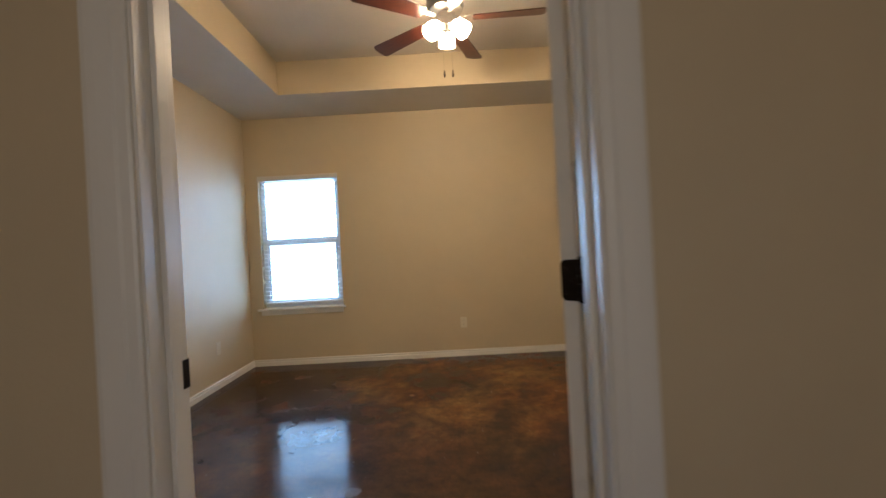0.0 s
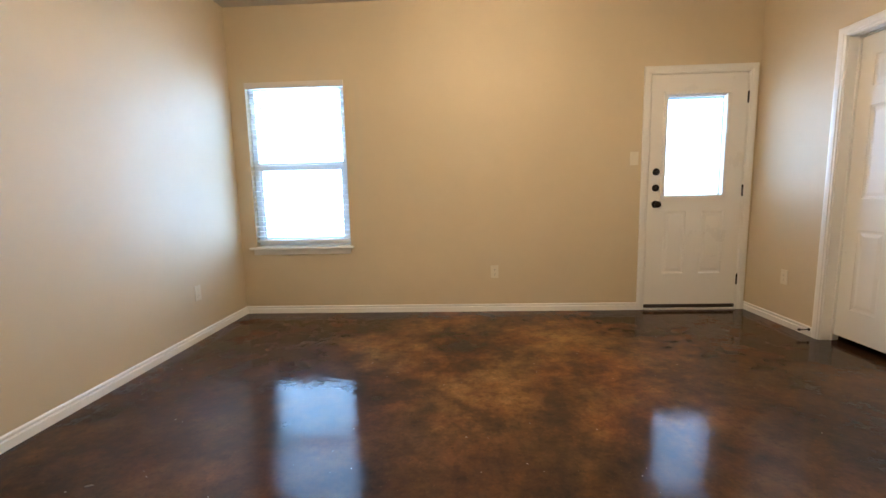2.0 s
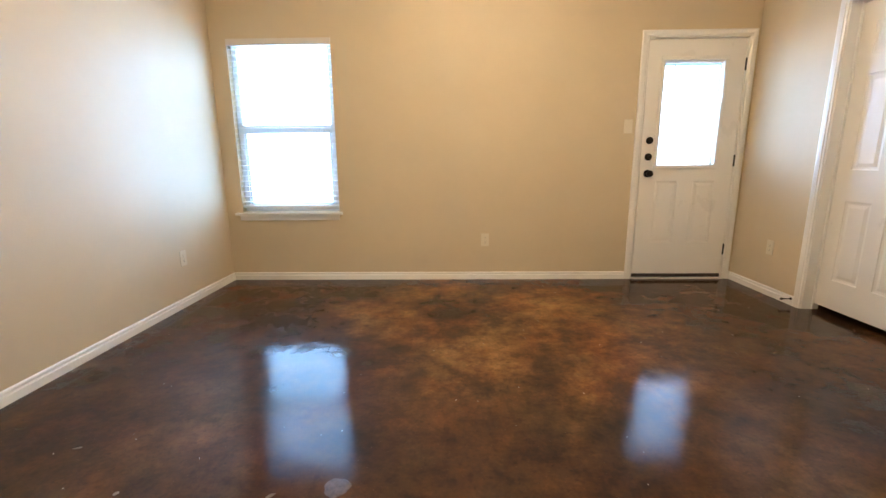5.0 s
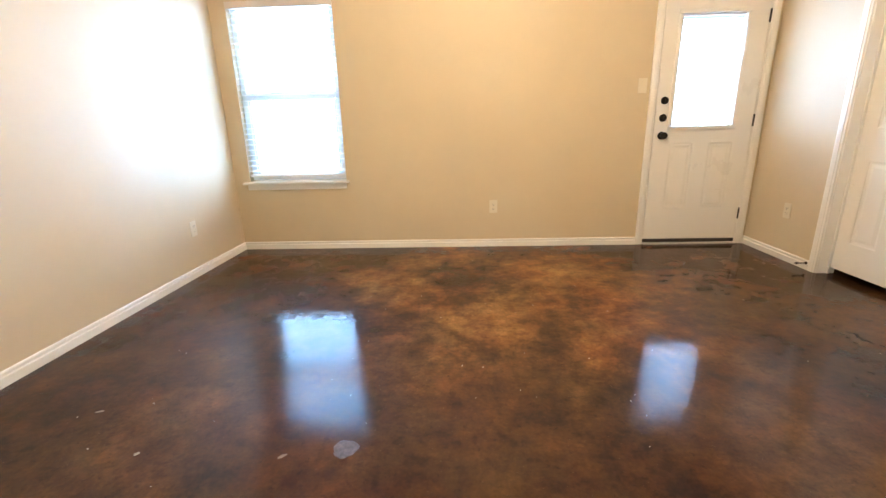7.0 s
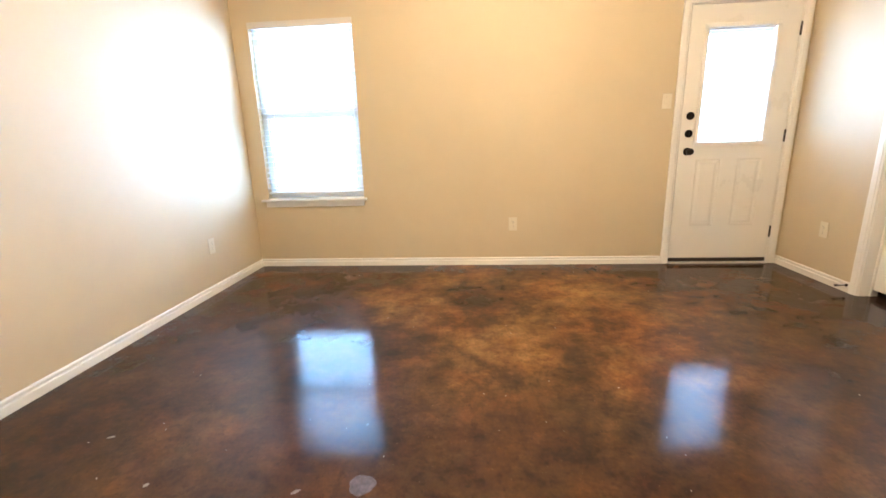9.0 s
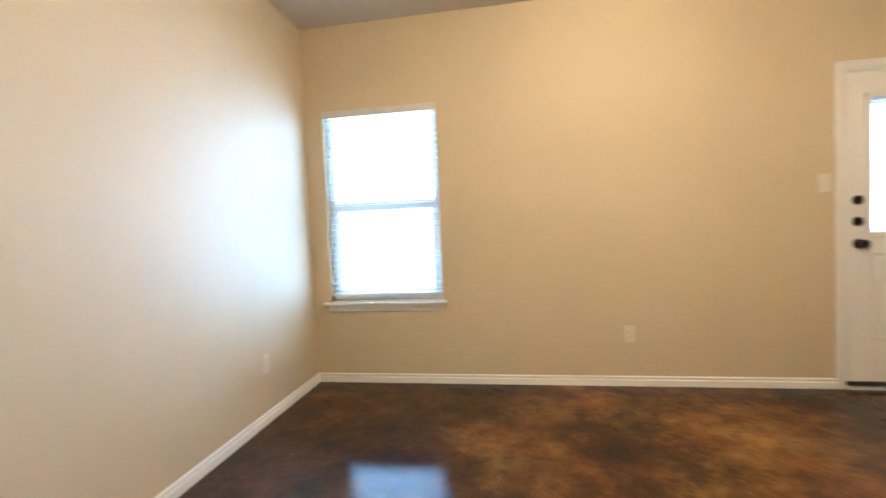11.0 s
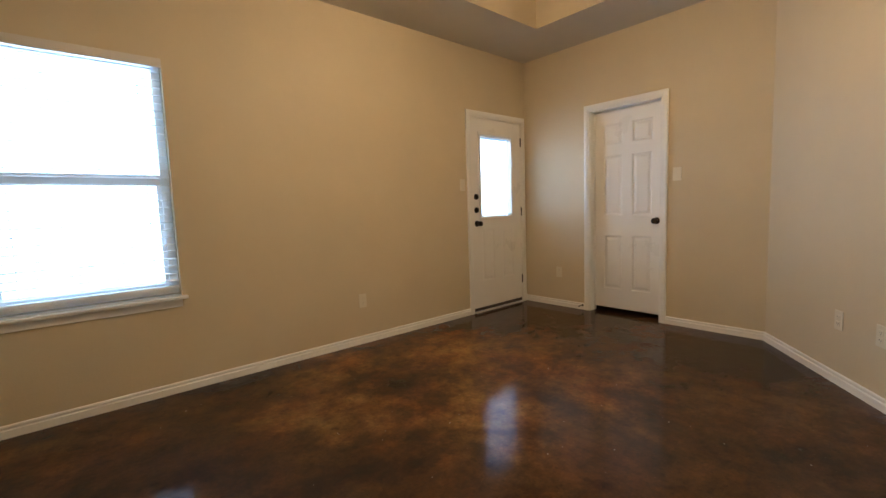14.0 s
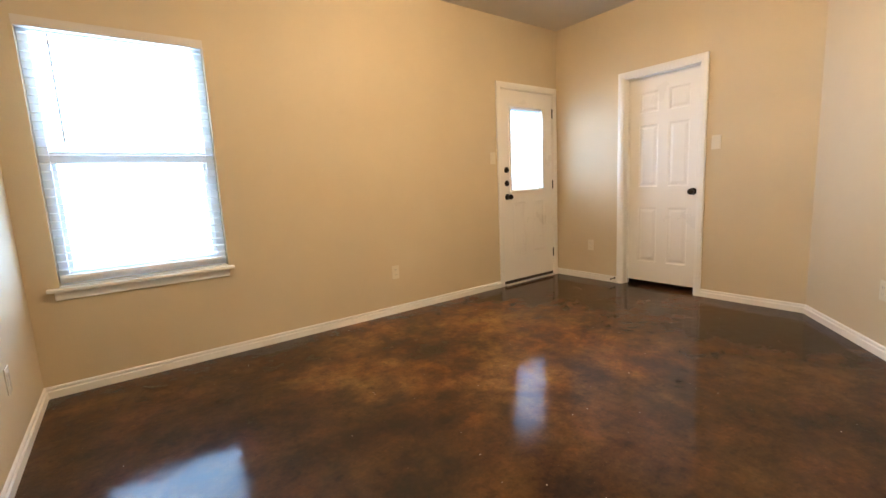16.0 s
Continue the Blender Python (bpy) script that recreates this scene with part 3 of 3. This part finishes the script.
part("sill_return", boxed(0.001, 0.0005, wz0 + 0.0005, wx - 0.001, 0.059, wz0 + 0.004), TRIM, win)
part("apron", boxed(-0.025, -0.015, wz0 - 0.070, wx, 0.0, wz0 - 0.0195, bevel=0.005), TRIM, win, "white painted apron board")

blind = thing("window_blind", pose(WIN[0], BACK, 0), "white two-inch faux-wood blind lowered with open slats", "blind")
part("valance", boxed(-0.004, -0.008, wz1 - 0.050, wx + 0.002, 0.004, wz1 + 0.004, bevel=0.003), VALANCE, blind, "off-white valance board")
part("headrail", boxed(0.006, 0.008, wz1 - 0.045, wx - 0.006, 0.055, wz1 - 0.003, bevel=0.002), VINYL, blind)
N = 29
z_top, z_bot = wz1 - 0.075, 0.728
first = None
for k in range(N):
    z = z_top + (z_bot - z_top) * k / (N - 1)
    if first is None:
        bm = bmesh.new()
        cols = []
        for i in range(5):
            u = i / 4 - 0.5
            cols.append((u * 0.05, 0.0035 * (1 - 4 * u * u)))
        top = [[bm.verts.new((x, y, zz + 0.0014)) for y, zz in cols] for x in (0.008, wx - 0.008)]
        low = [[bm.verts.new((x, y, zz - 0.0014)) for y, zz in cols] for x in (0.008, wx - 0.008)]
        for i in range(4):
            bm.faces.new((top[0][i], top[1][i], top[1][i + 1], top[0][i + 1]))
            bm.faces.new((low[0][i + 1], low[1][i + 1], low[1][i], low[0][i]))
        for i in (0, 4):
            bm.faces.new((top[0][i], low[0][i], low[1][i], top[1][i]))
        for e in (0, 1):
            bm.faces.new([*top[e], *low[e][::-1]])
        first = part("slat", bm, SLAT, blind)
        s = first
    else:
        s = new("slat", first.data)
        s.parent = blind
    s.matrix_basis = pose(0, 0.027, z, 4.0 + 1.2 * math.sin(k * 2.3), 0, 0.05 * math.sin(k * 1.7))
part("bottom_rail", boxed(0.008, 0.003, 0.676, wx - 0.008, 0.052, 0.698, bevel=0.005), VINYL, blind, "white bottom rail")
for x in (0.14, wx - 0.13):
    for y in (0.0012, 0.0528):
        part("ladder_cord", boxed(x - 0.0012, y - 0.0008, 0.69, x + 0.0012, y + 0.0008, wz1 - 0.045), SLAT, blind)
    part("cord_button", turned([(0.006, 0), (0.006, 0.004), (0.003, 0.006)], pose(x, 0.003, 0.687, 90), 12), VINYL, blind)
part("tilt_wand", turned([(0.003, 0.0), (0.0045, 0.02), (0.0045, 0.56), (0.002, 0.60)], pose(0.132, -0.004, 1.43), 8), WAND, blind, "slim clear plastic tilt wand, coloured grey as when backlit")


# ---- outlets and switches ----
def plate(m, kind, label, category):
    """A wall plate; local y = 0 on the wall, towards -y into the room; its middle at the origin."""
    t = thing(category.replace(" ", "_"), m, label, category, "wall plates")
    part("cover_plate", boxed(-0.036, -0.006, -0.0585, 0.036, 0.0, 0.0585, bevel=0.003), PLATE, t)
    if kind == "outlet":
        for z in (-0.0195, 0.0195):
            r = part("receptacle", boxed(-0.0165, -0.0085, z - 0.0145, 0.0165, -0.006, z + 0.0145, bevel=0.001), PLATE, t)
            for x in (-0.0065, 0.0065):
                part("slot", boxed(x - 0.001, -0.0089, z - 0.003, x + 0.001, -0.0084, z + 0.005), SLOT, r)
            part("slot", turned([(0.0022, 0), (0.0022, 0.0005)], pose(0, -0.0084, z - 0.0085, 90), 8), SLOT, r)
    else:
        part("switch_rocker", boxed(-0.0165, -0.0095, -0.033, 0.0165, -0.006, 0.033, bevel=0.0015), PLATE, t)
    for z in ((0.0,) if kind == "outlet" else (-0.047, 0.047)):
        part("screw", turned([(0.003, 0), (0.0028, 0.001)], pose(0, -0.006, z, 90), 10), PLATE, t)
    return t


OUTLET = "ivory duplex wall outlet low on a tan wall"
plate(pose(0.160, BACK, 0.370), "outlet", OUTLET, "outlet")
plate(pose(LEFT, 4.277, 0.370, 0, 0, 90), "outlet", OUTLET, "outlet")
plate(pose(RIGHT, 4.547, 0.380, 0, 0, -90), "outlet", OUTLET, "outlet")
ang = math.degrees(math.atan2(dy, dx))
for s in (0.838, 1.165):
    plate(pose(DIAG_A[0] + dx * s / math.hypot(dx, dy), DIAG_A[1] + dy * s / math.hypot(dx, dy), 0.386, 0, 0, ang), "outlet", OUTLET, "outlet")
plate(pose(1.381, BACK, 1.358), "switch", "ivory rocker light switch beside the back door", "light switch")
plate(pose(RIGHT, 3.331, 1.36, 0, 0, -90), "switch", "ivory rocker light switch beside the six-panel door", "light switch")

# door stop screwed to the baseboard
stop = thing("door_stop", pose(RIGHT - 0.015, 4.250, 0.05, 0, -90), "dark bronze rigid door stop on the white baseboard", "door stop")
part("flange", turned([(0.011, 0.0), (0.011, 0.003), (0.006, 0.006)], None, 16), BRONZE, stop, "", True)
part("stem", turned([(0.004, 0.005), (0.004, 0.062)], None, 12), BRONZE, stop, "", True)
part("tip", turned([(0.007, 0.061), (0.0085, 0.064), (0.0085, 0.074), (0.006, 0.078)], None, 16), SWEEP, stop, "dark rubber tip", True)

# ---- ceiling fan ----
fan = thing("ceiling_fan", pose(FAN[0], FAN[1], TRAY), "ceiling fan with cherry-brown blades and three lit glass shades", "ceiling fan")
part("canopy", turned([(0.068, 0.0), (0.068, -0.012), (0.055, -0.040), (0.030, -0.055), (0.018, -0.058)][::-1], None, 32), NICKEL, fan, "brushed nickel canopy", True)
part("downrod", turned([(0.0125, -0.14), (0.0125, -0.055)], None, 16), NICKEL, fan, "", True)
part("motor_housing", turned([(0.020, -0.125), (0.050, -0.140), (0.105, -0.165), (0.122, -0.195), (0.125, -0.250), (0.112, -0.285), (0.075, -0.300), (0.030, -0.303)][::-1], None, 40), NICKEL, fan, "brushed nickel motor housing", True)
BZ = 2.72 - TRAY
for k in range(5):
    a = -3 + 72 * k
    m = pose(0, 0, BZ, 0, 0, a)
    bm = bmesh.new()
    box(bm, 0.085, -0.014, 0.004, 0.20, 0.014, 0.010, 0.002)
    box(bm, 0.17, -0.036, 0.004, 0.235, 0.036, 0.009, 0.002)
    ob = part("blade_iron", bm, NICKEL, fan, "nickel blade bracket")
    ob.matrix_basis = m @ pose(0, 0, 0, 12)
    bm = bmesh.new()
    outline = []
    for i in range(9):
        x = 0.18 + (0.63 - 0.18) * i / 8
        outline.append((x, 0.050 + 0.018 * i / 8))
    tip = [(0.645, 0.062), (0.655, 0.045), (0.660, 0.02)]
    side = outline + tip
    loop = [(x, -y) for x, y in side] + [(x, y) for x, y in side[::-1]]
    lo = [bm.verts.new((x, y, -0.003)) for x, y in loop]
    hi = [bm.verts.new((x, y, 0.003)) for x, y in loop]
    bm.faces.new(lo[::-1])
    bm.faces.new(hi)
    for i in range(len(loop)):
        j = (i + 1) % len(loop)
        bm.faces.new((lo[i], lo[j], hi[j], hi[i]))
    ob = part("blade", bm, BLADE, fan, "dark cherry wood blade")
    ob.matrix_basis = m @ pose(0, 0, 0, 12)
part("light_kit", turned([(0.030, -0.303), (0.060, -0.312), (0.066, -0.350), (0.058, -0.395), (0.030, -0.420), (0.010, -0.430)][::-1], None, 32), NICKEL, fan, "brushed nickel light fitter", True)
for k in range(3):
    a = 90 + 120 * k
    arm = pose(0, 0, -0.358, 0, 0, a) @ pose(0.034, 0, 0, 0, 136) @ Matrix.Scale(1.0, 4)
    ob = part("lamp_socket", turned([(0.016, 0.0), (0.022, 0.02), (0.026, 0.035), (0.026, 0.045)], None, 20), NICKEL, fan, "nickel lamp socket", True)
    ob.matrix_basis = arm
    ob = part("shade", turned([(0.024, 0.040), (0.036, 0.052), (0.050, 0.075), (0.055, 0.100), (0.053, 0.122), (0.057, 0.140), (0.051, 0.142), (0.046, 0.128)], None, 28), SHADE, fan, "lit frosted glass bell shade", True)
    ob.matrix_basis = arm
    ob = part("bulb", turned([(0.012, 0.1285), (0.043, 0.1287), (0.041, 0.137), (0.032, 0.146), (0.018, 0.151), (0.005, 0.152)], None, 24), BULB_GLASS, fan, "lit round bulb", True)
    ob.matrix_basis = arm
for x, y in ((-0.030, -0.02), (0.026, -0.02)):
    part("pull_chain", turned([(0.0012, 2.372 - TRAY), (0.0012, -0.37)], pose(x, y, 0), 6), BRASS, fan, "thin metal pull chain")
    part("chain_fob", turned([(0.003, 2.325 - TRAY), (0.0065, 2.333 - TRAY), (0.006, 2.352 - TRAY), (0.003, 2.371 - TRAY)], pose(x, y, 0), 12), FOBWOOD, fan, "dark wooden pull fob", True)

# ---- marks and grit on the floor ----
mark = thing("floor_mark", pose(-0.528, 2.385, 0.0), "dull grey round patch of sealer on the brown floor", "floor patch")
bm = bmesh.new()
lathe(bm, [(0.044, 0.0), (0.043, 0.0008), (0.038, 0.0011), (0.01, 0.001)], None, 32)
for v in bm.verts:
    q = math.atan2(v.co.y, v.co.x)
    v.co.xy *= 1.0 + 0.07 * math.sin(3 * q + 0.6) + 0.04 * math.sin(7 * q)
part("patch", bm, DRYMARK, mark)


def floor_chip(x, y, length, width, turn):
    """A flat, ragged flake lying on the floor."""
    ends = random.Random(round(x * 1000))
    ring = [(length / 2 * math.cos(q) * ends.uniform(0.75, 1.1), width / 2 * math.sin(q) * ends.uniform(0.7, 1.15)) for q in (0, 0.7, 1.4, 2.2, 2.9, 3.7, 4.4, 5.3)]
    bm = bmesh.new()
    low = [bm.verts.new((a, b, 0.0001)) for a, b in ring]
    high = [bm.verts.new((a * 0.9, b * 0.86, 0.0018)) for a, b in ring]
    bm.faces.new(low[::-1])
    bm.faces.new(high)
    for i in range(len(ring)):
        j = (i + 1) % len(ring)
        bm.faces.new((low[i], low[j], high[j], high[i]))
    ob = finish("floor_chip", bm, FLAKE)
    ob.matrix_world = pose(x, y, 0, 0, 0, turn)
    return tagged(ob, "small pale ragged flake of dried mortar on the brown floor", "floor chip", "chips on the floor")


floor_chip(-0.738, 2.346, 0.034, 0.015, 35)
floor_chip(-1.260, 2.349, 0.024, 0.018, 60)
floor_chip(-1.587, 2.577, 0.038, 0.012, 20)
rng = random.Random(4)
bm = bmesh.new()
for k in range(90):
    x, y, s = rng.uniform(-2.1, 2.1), rng.uniform(1.9, 4.9), rng.uniform(0.0010, 0.0026)
    if x > 1.0 and y < 2.7:
        continue
    v = [bm.verts.new((x + s * rng.uniform(0.6, 1.6) * math.cos(q), y + s * rng.uniform(0.6, 1.6) * math.sin(q), 0.0002)) for q in (0, 1.3, 2.7, 4.0, 5.2)]
    t = bm.verts.new((x, y, s * 0.7))
    for i in range(5):
        bm.faces.new((v[i], v[(i + 1) % 5], t))
grit = finish("floor_grit", bm, CHIP)
tagged(grit, "scattered pale grit specks on the brown floor", "grit", "", "stuff")
